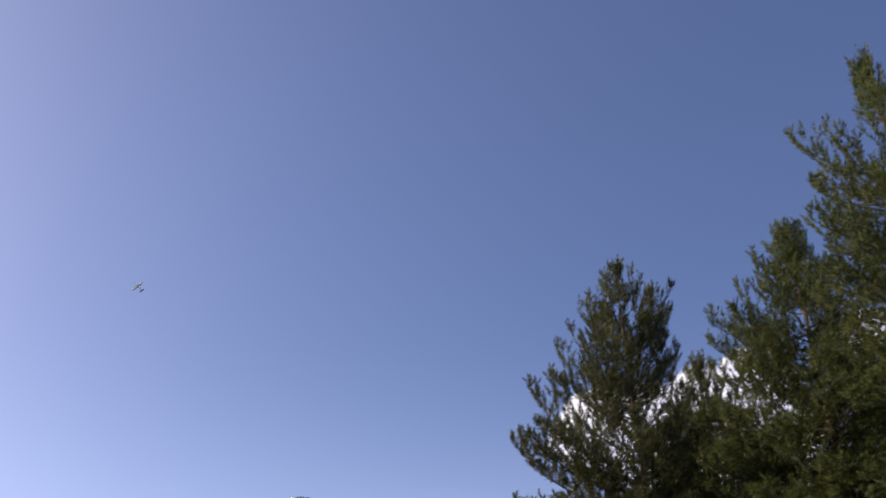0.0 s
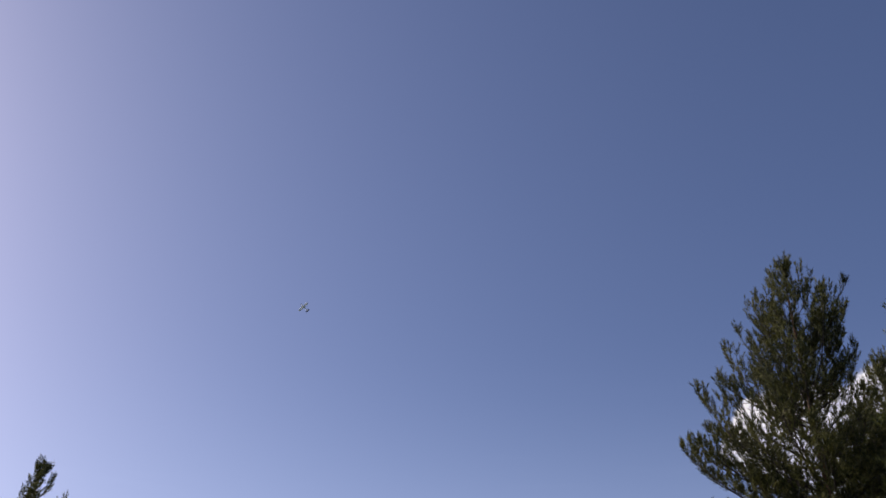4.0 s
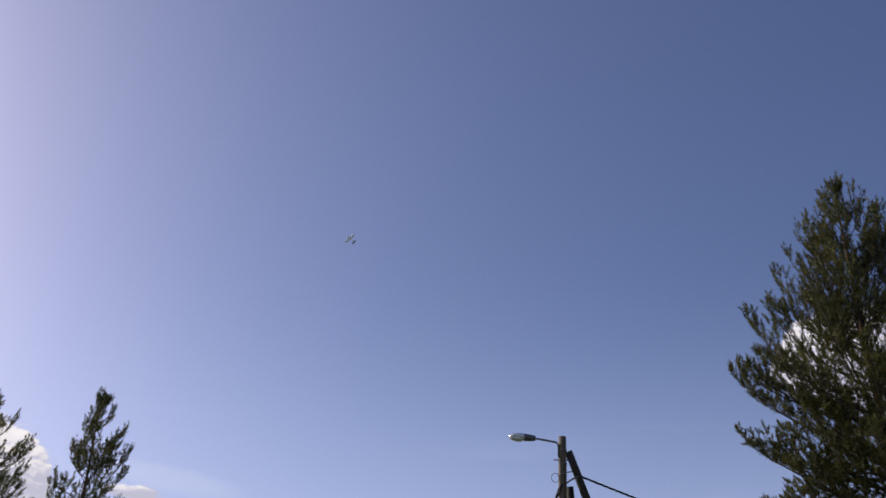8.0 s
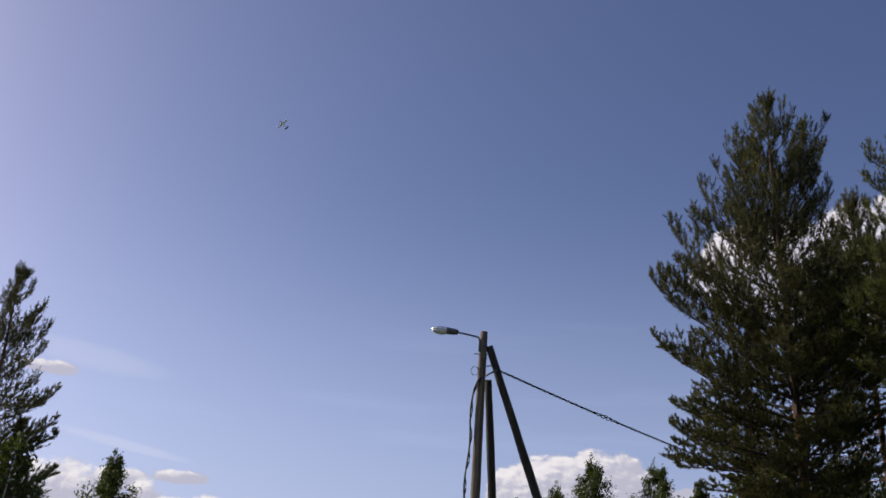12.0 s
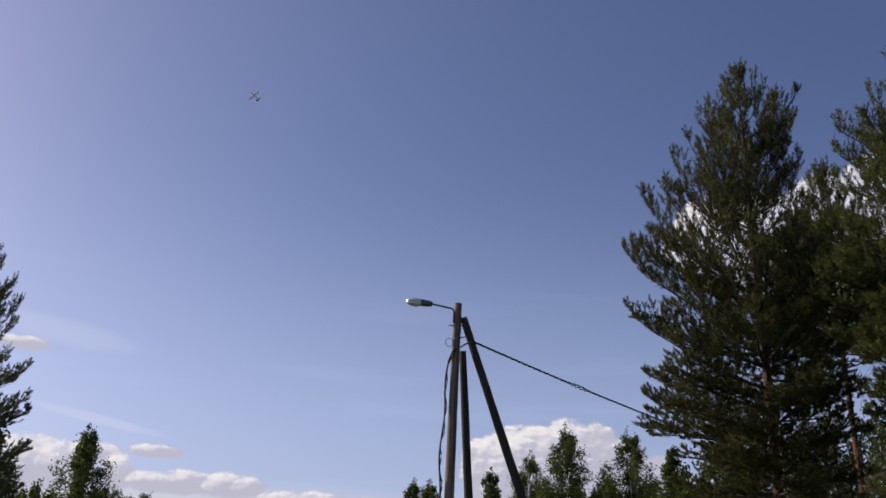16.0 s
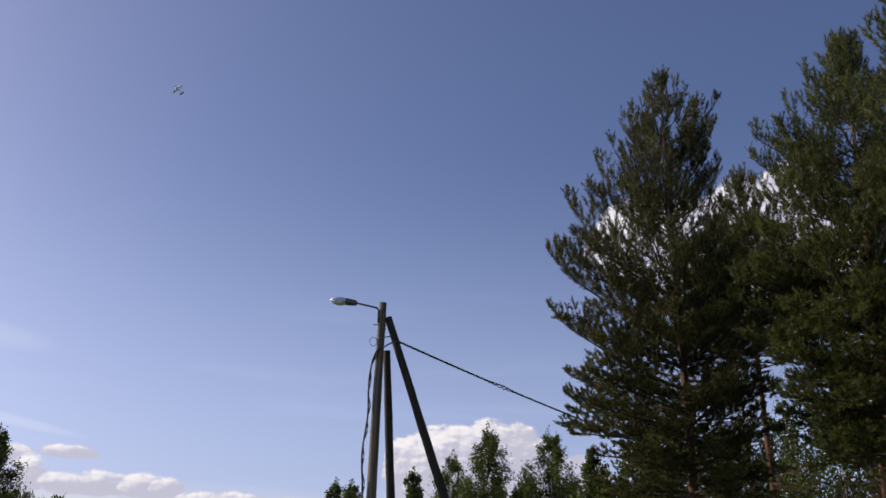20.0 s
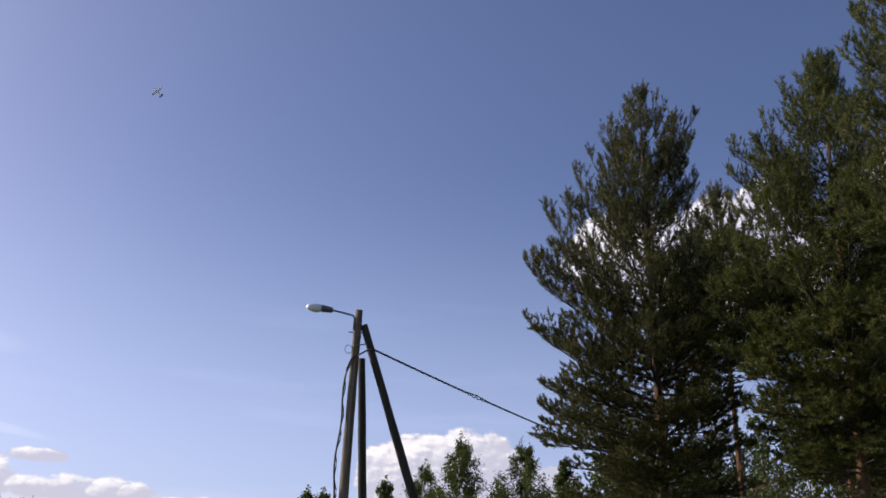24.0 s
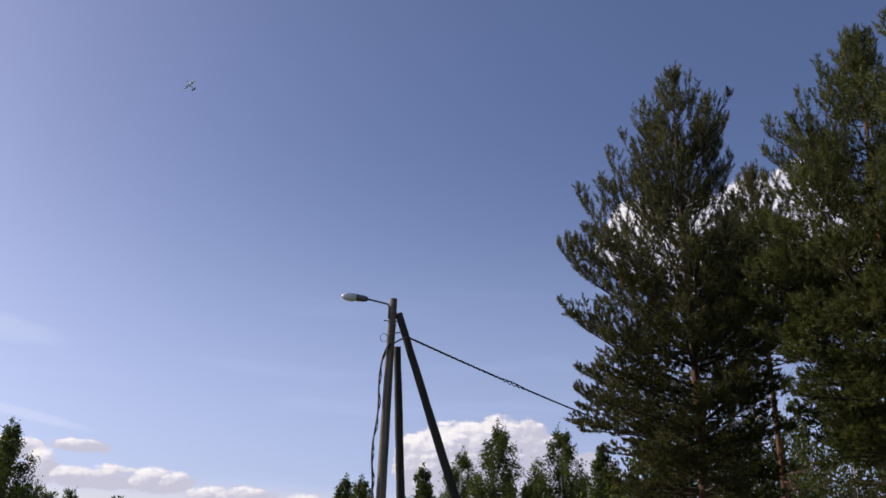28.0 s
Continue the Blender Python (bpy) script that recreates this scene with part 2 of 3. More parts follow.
def weathered_wood(name, tones):
    m, n, l, b = material(name)
    grain = noise_node(n, l, 14, 6, 0.7, (1, 1, 0.06))
    patch = noise_node(n, l, 1.3, 4)
    r = ramp(n, [(0.28, tones[0]), (0.52, tones[1]), (0.75, tones[2])])
    l.new(grain.outputs["Fac"], r.inputs["Fac"])
    mx = n.new("ShaderNodeMix")
    mx.data_type, mx.blend_type = "RGBA", "MULTIPLY"
    mx.inputs["Factor"].default_value = 0.6
    pr = ramp(n, [(0.3, (0.55, 0.5, 0.42)), (0.7, (1, 1, 1))])
    l.new(patch.outputs["Fac"], pr.inputs["Fac"])
    l.new(r.outputs["Color"], mx.inputs["A"])
    l.new(pr.outputs["Color"], mx.inputs["B"])
    l.new(mx.outputs["Result"], b.inputs["Base Color"])
    b.inputs["Roughness"].default_value = 0.85
    bump(n, l, b, grain.outputs["Fac"], 0.6, 0.01)
    return m


def plain(name, color, rough, metal=0.0, vary=0.25, scale=18):
    m, n, l, b = material(name)
    no = noise_node(n, l, scale, 4)
    r = ramp(n, [(0.3, tuple(c * (1 - vary) for c in color)), (0.7, tuple(min(1, c * (1 + vary)) for c in color))])
    l.new(no.outputs["Fac"], r.inputs["Fac"])
    l.new(r.outputs["Color"], b.inputs["Base Color"])
    b.inputs["Roughness"].default_value, b.inputs["Metallic"].default_value = rough, metal
    return m


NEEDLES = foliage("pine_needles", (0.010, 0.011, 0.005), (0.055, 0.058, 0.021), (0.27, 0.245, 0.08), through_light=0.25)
# lit copy of the pine needles: sunlight on two pines put into the colour
NEEDLES_SUN = foliage("sunlit_pine_needles", (0.011, 0.014, 0.005), (0.064, 0.076, 0.021), (0.28, 0.27, 0.08), through_light=0.3)
NEEDLES_DARK = foliage("spruce_needles", (0.018, 0.03, 0.012), (0.05, 0.068, 0.027), (0.11, 0.13, 0.05), through_light=0.35)
LEAVES = foliage("birch_leaves", (0.015, 0.024, 0.007), (0.058, 0.076, 0.020), (0.15, 0.17, 0.045), through_light=0.5, rough=0.6)
BARK = pine_bark()
BIRCH = birch_bark()
POLE_WOOD = weathered_wood("pole_wood", [(0.055, 0.042, 0.03), (0.17, 0.132, 0.094), (0.36, 0.29, 0.21)])
BRACE_WOOD = weathered_wood("brace_wood", [(0.02, 0.017, 0.012), (0.042, 0.036, 0.026), (0.08, 0.068, 0.048)])
STEEL = plain("galvanised_steel", (0.16, 0.16, 0.165), 0.55, 0.5)
HOUSING = plain("lamp_housing_paint", (0.13, 0.125, 0.135), 0.5, 0.2, 0.5, 30)
MAST = plain("mast_paint", (0.16, 0.13, 0.13), 0.7)
LIMB = plain("limb_bark", (0.055, 0.042, 0.033), 0.9, 0.0, 0.4, 9)
RUBBER = plain("cable_sheath", (0.018, 0.018, 0.02), 0.6)
WHITE = plain("white_film", (0.8, 0.8, 0.8), 0.35, 0.0, 0.06)
DARK = plain("dark_film", (0.06, 0.06, 0.08), 0.4)


def glass():
    m, n, l, b = material("lamp_bowl_glass")
    b.inputs["Base Color"].default_value = (0.88, 0.91, 0.96, 1)
    b.inputs["Roughness"].default_value = 0.12
    b.inputs["Transmission Weight"].default_value = 0.25
    b.inputs["IOR"].default_value = 1.45
    return m


BOWL = glass()


def meadow():
    m, n, l, b = material("meadow_grass")
    a, c = noise_node(n, l, 0.15, 5), noise_node(n, l, 9, 5, 0.7)
    r = ramp(n, [(0.3, (0.045, 0.07, 0.02)), (0.55, (0.085, 0.11, 0.035)), (0.8, (0.16, 0.15, 0.07))])
    mx = n.new("ShaderNodeMath")
    mx.operation = "MULTIPLY_ADD"
    mx.inputs[1].default_value = 0.5
    hf = n.new("ShaderNodeMath")
    hf.operation = "MULTIPLY"
    hf.inputs[1].default_value = 0.5
    l.new(a.outputs["Fac"], mx.inputs[0])
    l.new(c.outputs["Fac"], hf.inputs[0])
    l.new(hf.outputs["Value"], mx.inputs[2])
    l.new(mx.outputs["Value"], r.inputs["Fac"])
    l.new(r.outputs["Color"], b.inputs["Base Color"])
    b.inputs["Roughness"].default_value = 0.95
    bump(n, l, b, c.outputs["Fac"], 0.8, 0.08)
    return m


MEADOW = meadow()


# ---- mesh helpers ----
def mesh_of(name, verts, faces_by_size, mat, smooth=False):
    """A mesh from arrays: vertices, and face index arrays of one size each."""
    me = bpy.data.meshes.new(name)
    verts = np.asarray(verts, np.float32)
    loops, starts, at = [], [], 0
    for f in faces_by_size:
        f = np.asarray(f, np.int32)
        if len(f) == 0:
            continue
        loops.append(f.ravel())
        starts.append(at + np.arange(len(f), dtype=np.int32) * f.shape[1])
        at += f.size
    loops, starts = np.concatenate(loops), np.concatenate(starts)
    me.vertices.add(len(verts))
    me.vertices.foreach_set("co", verts.ravel())
    me.loops.add(len(loops))
    me.loops.foreach_set("vertex_index", loops)
    me.polygons.add(len(starts))
    me.polygons.foreach_set("loop_start", starts)
    me.update(calc_edges=True)
    me.validate()
    if smooth:
        me.polygons.foreach_set("use_smooth", np.ones(len(starts), bool))
    me.materials.append(mat)
    return me


def part_of(name, me, parent, label=""):
    ob = new(name, me)
    ob.parent = parent
    return tagged(ob, label) if label else ob


def part(name, bm, mat, parent, label="", smooth=False):
    me = bpy.data.meshes.new(name)
    bm.to_mesh(me)
    bm.free()
    me.materials.append(mat)
    if smooth:
        me.polygons.foreach_set("use_smooth", [True] * len(me.polygons))
    return part_of(name, me, parent, label)


def tube(points, radii, sides):
    """Vertices and quads of a tapering round bar along points, ends closed to a point ring."""
    p = np.asarray(points, float)
    t = np.gradient(p, axis=0)
    t /= np.linalg.norm(t, axis=1)[:, None] + 1e-9
    ref = np.array([0.0, 0, 1]) if abs(t[0][2]) < 0.9 else np.array([1.0, 0, 0])
    a = np.cross(t, ref)
    a /= np.linalg.norm(a, axis=1)[:, None] + 1e-9
    b = np.cross(t, a)
    ang = np.arange(sides) * 2 * np.pi / sides
    ring = a[:, None, :] * np.cos(ang)[None, :, None] + b[:, None, :] * np.sin(ang)[None, :, None]
    v = (p[:, None, :] + ring * np.asarray(radii)[:, None, None]).reshape(-1, 3)
    i, j = np.meshgrid(np.arange(len(p) - 1), np.arange(sides), indexing="ij")
    k = (j + 1) % sides
    q = np.stack([i * sides + j, i * sides + k, (i + 1) * sides + k, (i + 1) * sides + j], -1).reshape(-1, 4)
    return v, q


def join(pieces):
    vs, qs, at = [], [], 0
    for v, q in pieces:
        vs.append(v)
        qs.append(q + at)
        at += len(v)
    return np.concatenate(vs), np.concatenate(qs)


def bezier(a, b, c, n):
    s = np.linspace(0, 1, n)[:, None]
    return a * (1 - s) ** 2 + 2 * b * s * (1 - s) + c * s * s


def unit(v):
    return v / (np.linalg.norm(v, axis=-1, keepdims=True) + 1e-9)


# ---- ground ----
def ground():
    rng = np.random.default_rng(5)
    rad = np.concatenate([[0.0], np.geomspace(3, 4800, 46)])
    n = 72
    ang = np.arange(n) * 2 * np.pi / n
    x = rad[:, None] * np.sin(ang)
    y = rad[:, None] * np.cos(ang)
    z = (0.12 * np.sin(x * 0.21 + 1) * np.sin(y * 0.17) + 0.05 * rng.standard_normal(x.shape)) * (rad[:, None] > 4) - 0.02
    z[rad > 300] = -0.1
    v = np.stack([x, y, z], -1).reshape(-1, 3)
    i, j = np.meshgrid(np.arange(len(rad) - 1), np.arange(n), indexing="ij")
    k = (j + 1) % n
    q = np.stack([i * n + j, (i + 1) * n + j, (i + 1) * n + k, i * n + k], -1).reshape(-1, 4)
    ob = new("ground", mesh_of("ground", v, [q], MEADOW, True))
    tagged(ob, "rough green meadow ground with dry patches", "ground", kind="structure")


ground()


# ---- trees ----
def needles(pos, axis, length, count, size, width, spread, rng):
    """Thin triangles set all along each shoot like a bottle brush, closing to a point at its end."""
    k = len(pos)
    pos, axis, length, size = np.repeat(pos, count, 0), np.repeat(axis, count, 0), np.repeat(length, count), np.repeat(size, count)
    n = k * count
    side = unit(np.cross(axis, rng.standard_normal((n, 3))))
    s = rng.random(n) ** 0.85
    base = pos + axis * (length * s)[:, None]
    th = spread * (0.7 + 0.45 * rng.random(n)) * (1.1 - 0.65 * s ** 2)
    d = axis * np.cos(th)[:, None] + side * np.sin(th)[:, None]
    tip = base + d * (size * (0.75 + 0.4 * rng.random(n)))[:, None]
    w = unit(np.cross(d, rng.standard_normal((n, 3)))) * (width * (0.7 + 0.6 * rng.random(n)))[:, None] * 0.5
    v = np.stack([base - w, base + w, tip], 1).reshape(-1, 3)
    return v, np.arange(3 * n, dtype=np.int32).reshape(-1, 3)


def trunk_line(height, lean, bend, rng, n=18):
    s = np.linspace(0, 1, n)
    ph = rng.random(2) * 6.28
    x = lean[0] * s + bend * (np.sin(s * 4 + ph[0]) - math.sin(ph[0]))
    y = lean[1] * s + bend * (np.sin(s * 4.6 + ph[1]) - math.sin(ph[1]))
    return np.stack([x, y, s * height - 0.15 * (s == 0)], -1)


def conifer(label, base, height, profile, seed, girth=0.3, gap=0.42, per=5, steep=(58, 4), count=36, needle=0.09, width=0.0148,
            year=0.27, fill=1.0, dead=2.5, lean=(0, 0), bend=0.06, mat=None, wood=None, name="pine_tree", category="pine tree",
            sides=(10, 4, 3), spread=0.88, pull=1.0, wind=0.0, lacy=0.36, inner=0.85):
    """A conifer that grows in yearly steps: whorls of limbs, side twigs at each year's node, needles on the youngest shoots alone.
    profile: rows of tip height, reach towards the viewer's left, reach towards the right."""
    rng = np.random.default_rng(seed)
    mat, wood = mat or NEEDLES, wood or BARK
    tree = new(name)
    tree.location = base
    tagged(tree, label, category)
    view = unit(np.array([base[0], base[1], 0.0]))
    right = np.array([view[1], -view[0], 0.0])
    height -= 0.1                       # needles stand above the last wood
    line = trunk_line(height, lean, bend, rng)
    s = np.linspace(0, 1, len(line))
    v, q = tube(line, girth / 2 * (1 - s) ** 0.85 + 0.008, sides[0])
    trunk = part_of("trunk", mesh_of("trunk", v, [q], wood, True), tree, "orange-brown flaking bark" if wood is BARK else "")
    prof = np.array(profile, float)
    prof = prof[np.argsort(prof[:, 0])]
    lo, hi = prof[0, 0], prof[-1, 0]
    up = np.array([0.0, 0.0, 1.0])

    def on_trunk(z):
        f = np.clip(z / height, 0, 1)
        return np.array([np.interp(f, s, line[:, 0]), np.interp(f, s, line[:, 1]), f * height])

    starts, ends, highs = [], [], []    # both ends of every needled shoot, and how high in the crown it sits

    def shoot(p, d, length, f):
        """A single year's shoot: long and upright high in the crown, a short tuft low down."""
        length *= 0.75 + 0.5 * rng.random()
        starts.append(p)
        ends.append(p + d * length * (lacy + (1 - lacy) * min(1.0, 0.25 + 1.1 * f)))
        highs.append(f)

    z = hi - 0.25
    while z > lo:
        whorl = per + int(rng.integers(-1, 2))
        turn0 = rng.random() * 6.28
        for k in range(whorl):
            az = turn0 + 6.283 * (k + 0.5 * (rng.random() - 0.5)) / whorl
            out = right * math.cos(az) + view * math.sin(az)
            zt = min(z + 0.55 * (rng.random() - 0.5) * (1 if z < hi - 1.5 else 0.3), hi - 0.12)
            w = (1 - math.cos(az)) / 2
            rl, rr = np.interp(zt, prof[:, 0], prof[:, 1]), np.interp(zt, prof[:, 0], prof[:, 2])
            reach = (rl * w + rr * (1 - w)) * (0.66 + 0.38 * rng.random() ** 0.55) * (1.0 - 0.08 * max(0.0, zt - lo) / (hi - lo))
            if reach < 0.05:
                continue
            f = max(0.0, (zt - lo) / (hi - lo + 1e-6))
            rise = reach * math.tan(radians(steep[1] + (steep[0] - steep[1]) * f ** 1.1 + rng.normal(0, 5)))
            a = on_trunk(zt - rise)
            c = on_trunk(zt) * [1, 1, 0] + [0, 0, zt] + out * reach
            b = a + out * reach * 0.66 + np.array([0, 0, rise * 0.30]) + unit(rng.standard_normal(3)) * reach * 0.07
            path = bezier(a, b, c, 9)
            grid = np.linspace(0, 1, 9)
            seg = np.diff(path, axis=0)
            length = np.linalg.norm(seg, axis=1).sum()
            pieces = [tube(path, np.linspace(0.010 + 0.011 * reach, 0.005, 9), sides[1])]
            lift = up * pull * (0.18 + 1.3 * f) + right * wind
            yr = year * (0.8 + 0.35 * f)
            n = max(1, int(length / yr))
            leafy = max(3, int(n * (inner - 0.04 * f)))
            for i in range(n + 1):
                u = max(0.0, 1 - (i + 0.15 * rng.random()) * yr / length)
                p = np.array([np.interp(u, grid, path[:, d]) for d in range(3)])
                tan = unit(seg[min(7, int(u * 8))])
                if i == 0:
                    shoot(p - tan * 0.04, unit(tan + lift * 0.7), yr * (1.05 + 0.12 * f), f)
                if i < 2:
                    shoot(p - tan * yr, tan, yr, 1.0)
                if i > leafy:
                    break
                cross = unit(np.cross(tan, up) + rng.standard_normal(3) * 0.15)
                for sd in (1, -1, 0):
                    if rng.random() > (1.0 - 0.25 * f if sd else 0.6 - 0.25 * f) * fill:
                        continue
                    # a side twig, longer the older its node
                    d0 = unit(tan * 0.75 + cross * sd * (0.55 + 0.45 * rng.random()) + up * (0.75 * rng.random() - 0.3 + (0.8 if sd == 0 else 0)) + lift * 0.25)
                    ln = min(0.85, yr * (0.45 + 0.52 * i) * (0.65 + 0.5 * rng.random())) * min(1.0, 0.45 + 0.5 * reach)
                    d1 = unit(d0 + lift * 0.45)
                    p2 = p + d0 * ln * 0.6 + d1 * ln * 0.4
                    if ln > 0.2:
                        pieces.append(tube(np.stack([p, p + d0 * ln * 0.6, p2]), [0.0065, 0.005, 0.0035], sides[2]))
                    shoot(p2 - d1 * 0.03, unit(d1 + lift * 0.7), yr * (1.0 + 0.12 * f), f)
                    m = int(ln / (yr * 0.7))
                    side = unit(np.cross(d0, up))
                    for j in range(m + 1):
                        q0 = p + (p2 - p) * max(0.25, 1 - j * yr * 0.7 / ln)
                        for sg in (1, -1):
                            if rng.random() < (0.78 - 0.30 * f) * fill:
                                shoot(q0, unit(d1 * 0.75 + side * sg * (0.4 + 0.5 * rng.random()) + rng.standard_normal(3) * (0.2 - 0.1 * f) + lift * 0.9), yr * (0.72 + 0.2 * f), f)
            lv, lq = join(pieces)
            part_of("limb", mesh_of("limb", lv, [lq], LIMB, True), trunk)
        z -= gap * (0.75 + 0.5 * rng.random()) * (0.74 + 0.42 * ((z - lo) / (hi - lo)) ** 2) * (0.8 if z > hi - 1.2 else 1)
    # the leader and the buds round its foot
    for zz in np.arange(hi - 1.0, hi - 0.1, 0.2):
        shoot(on_trunk(zz), unit(up + rng.standard_normal(3) * 0.06), 0.3, 1.0)
        for _ in range(3):
            shoot(on_trunk(zz - 0.05), unit(up + rng.standard_normal(3) * 0.4), 0.22, 1.0)
    # bare dead stubs under the crown
    zd = lo - 0.2
    while zd > dead:
        az = rng.random() * 6.28
        out = right * math.cos(az) + view * math.sin(az)
        a = on_trunk(zd)
        ln = 0.6 + 1.4 * rng.random()
        c = a + out * ln + np.array([0, 0, -0.1 + 0.25 * rng.random()])
        path = bezier(a, (a + c) / 2 + np.array([0, 0, -0.12]), c, 6)
        pieces = [tube(path, np.linspace(0.018, 0.005, 6), 4)]
        for _ in range(15):
            p0 = path[1 + int(rng.integers(0, 4))]
            pieces.append(tube(np.array([p0, p0 + unit(out + rng.standard_normal(3) * 0.8) * (0.25 + 0.45 * rng.random())]), [0.007, 0.003], 3))
        lv, lq = join(pieces)
        part_of("dead_limb", mesh_of("dead_limb", lv, [lq], wood, True), trunk, "bare grey dead limb")
        zd -= 0.16 + 0.2 * rng.random()
    pos, tip = np.array(starts), np.array(ends)
    size = np.linalg.norm(tip - pos, axis=1)
    v, f = needles(pos, unit(tip - pos), size, count, needle * (0.80 + 0.42 * np.array(highs).clip(0, 1)), width, spread, rng)
    part_of("crown", mesh_of("crown", v, [f], mat), tree)
    return tree


def birch(label, base, height, width, seed, leaves=9000, leaf=0.1, low=0.15, mat=None, name="birch_tree", category="birch tree", shape=0.8, full=0.56, girth=None, droop=0.25):
    """A birch: white trunk, rising limbs, thousands of small leaves in clumps along the twigs."""
    rng = np.random.default_rng(seed)
    tree = new(name)
    tree.location = base
    tagged(tree, label, category)
    line = trunk_line(height, (0.25 * rng.normal(), 0.25 * rng.normal()), 0.08, rng)
    s = np.linspace(0, 1, len(line))
    girth = girth or height * 0.017
    v, q = tube(line, girth / 2 * (1 - s) ** 0.9 + 0.006, 8)
    trunk = part_of("trunk", mesh_of("trunk", v, [q], BIRCH, True), tree, "white bark with black marks")

    def on_trunk(f):
        return np.array([np.interp(f, s, line[:, i]) for i in range(3)])

    ends, weight, dirs = [], [], []
    n_limb = int(34 + height * 4.2)
    for k in range(n_limb):
        f = low + (0.97 - low) * (k + 0.7 * rng.random()) / n_limb
        u = (f - low) / (1 - low)
        reach = width * min(full, 0.7 + 2.0 * u, (1 - u) ** shape) * (0.62 + 0.48 * rng.random()) + 0.06
        az = k * 2.4 + rng.normal(0, 0.5)
        out = np.array([math.cos(az), math.sin(az), 0])
        rise = reach * (0.8 + 1.3 * u + 0.4 * rng.random())
        c = on_trunk(f) + out * reach
        a = on_trunk(max(0.06, f - rise / height))
        rise = c[2] - a[2]
        path = bezier(a, a + out * reach * 0.45 + np.array([0, 0, rise * 0.7]), c, 6)
        pieces = [tube(path, np.linspace(0.008 + 0.011 * reach, 0.003, 6), 4)]
        for m in range(int(4 + 5 * reach)):
            g = 0.25 + 0.75 * rng.random()
            p0 = np.array([np.interp(g, np.linspace(0, 1, 6), path[:, i]) for i in range(3)])
            td = unit(out * 0.6 + rng.standard_normal(3) * 0.65 + np.array([0, 0, 0.25]))
            ln = (0.25 + 0.35 * reach) * (0.5 + 0.7 * rng.random()) * (1.1 - 0.55 * u)
            p1 = p0 + td * ln * 0.6
            p2 = p0 + td * ln + np.array([0, 0, -droop * ln])
            pieces.append(tube(np.array([p0, p1, p2]), [0.005, 0.003, 0.002], 3))
            for w in np.linspace(0.15, 1, 4):
                ends.append(p0 + (p2 - p0) * w)
                weight.append((0.19 + 0.11 * reach) * (1 - 0.66 * u))
                dirs.append(td)
        ends.append(c)
        weight.append(0.12)
        dirs.append(out)
        lv, lq = join(pieces)
        part_of("limb", mesh_of("limb", lv, [lq], BIRCH if f < 0.3 else LIMB, True), trunk)
    for f in np.linspace(0.88, 1.0, 9):
        ends.append(on_trunk(f))
        weight.append(0.06 + 0.7 * (1 - f))
        dirs.append(np.array([0, 0, 1.0]))
    ends, weight = np.array(ends), np.array(weight)
    pick = rng.integers(0, len(ends), leaves)
    c = ends[pick] + rng.standard_normal((leaves, 3)).clip(-2.0, 2.0) * weight[pick][:, None] * [0.95, 0.95, 1.2]
    a = unit(rng.standard_normal((leaves, 3)) + np.array([0, 0, -0.5]))
    b = unit(np.cross(a, rng.standard_normal((leaves, 3))))
    sz = leaf * (0.6 + 0.7 * rng.random(leaves))[:, None]
    v = np.stack([c - a * sz * 0.6, c + b * sz * 0.42 - a * sz * 0.1, c + a * sz * 0.7, c - b * sz * 0.42 - a * sz * 0.1], 1).reshape(-1, 3)
    part_of("crown", mesh_of("crown", v, [np.arange(4 * leaves, dtype=np.int32).reshape(-1, 4)], mat or LEAVES), tree)
    return tree


def foot(az, dist):
    p = spot(az, 0, dist)
    return (p.x, p.y, 0.0)


def top_of(el, dist):
    return EYE[2] + dist * math.tan(radians(el))


# the tall pines to the right of the lamp
conifer("tall Scots pine with dark green needles and orange trunk", foot(14.62, 22), 14.74,
        [(14.74, 0.05, 0.05), (14.5, 0.25, 0.25), (14.1, 0.5, 0.75), (13.85, 0.65, 1.35), (13.5, 0.95, 1.5), (12.75, 1.6, 1.55), (11.96, 2.35, 1.25), (11.08, 2.75, 1.3),
         (9.9, 3.05, 1.7), (9.0, 3.5, 2.0), (8.2, 2.9, 2.1), (7.1, 3.0, 2.1), (6.2, 3.1, 2.1), (5.4, 2.6, 1.9), (4.0, 1.7, 1.6)], 11, girth=0.29, gap=0.41, per=5, inner=0.92)
conifer("slender Scots pine with a thin crown and bare lower limbs", foot(19.3, 26), top_of(24.9, 26),
        [(13.65, 0.05, 0.05), (13.1, 0.4, 0.5), (12.4, 0.9, 1.0), (11.4, 1.5, 1.5), (10.2, 1.8, 1.8), (8.9, 1.5, 1.5), (7.9, 0.9, 0.9)], 12, girth=0.22, lean=(-0.2, 0), per=6, inner=0.95, dead=3.0, gap=0.42)
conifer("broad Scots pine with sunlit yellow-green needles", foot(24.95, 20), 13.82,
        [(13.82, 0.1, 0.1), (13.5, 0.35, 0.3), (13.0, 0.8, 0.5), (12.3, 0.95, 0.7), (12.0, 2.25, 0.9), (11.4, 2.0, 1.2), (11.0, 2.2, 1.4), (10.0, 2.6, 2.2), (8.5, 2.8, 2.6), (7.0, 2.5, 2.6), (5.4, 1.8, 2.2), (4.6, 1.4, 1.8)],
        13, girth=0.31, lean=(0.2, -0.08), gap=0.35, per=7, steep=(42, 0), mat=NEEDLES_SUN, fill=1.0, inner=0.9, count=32)
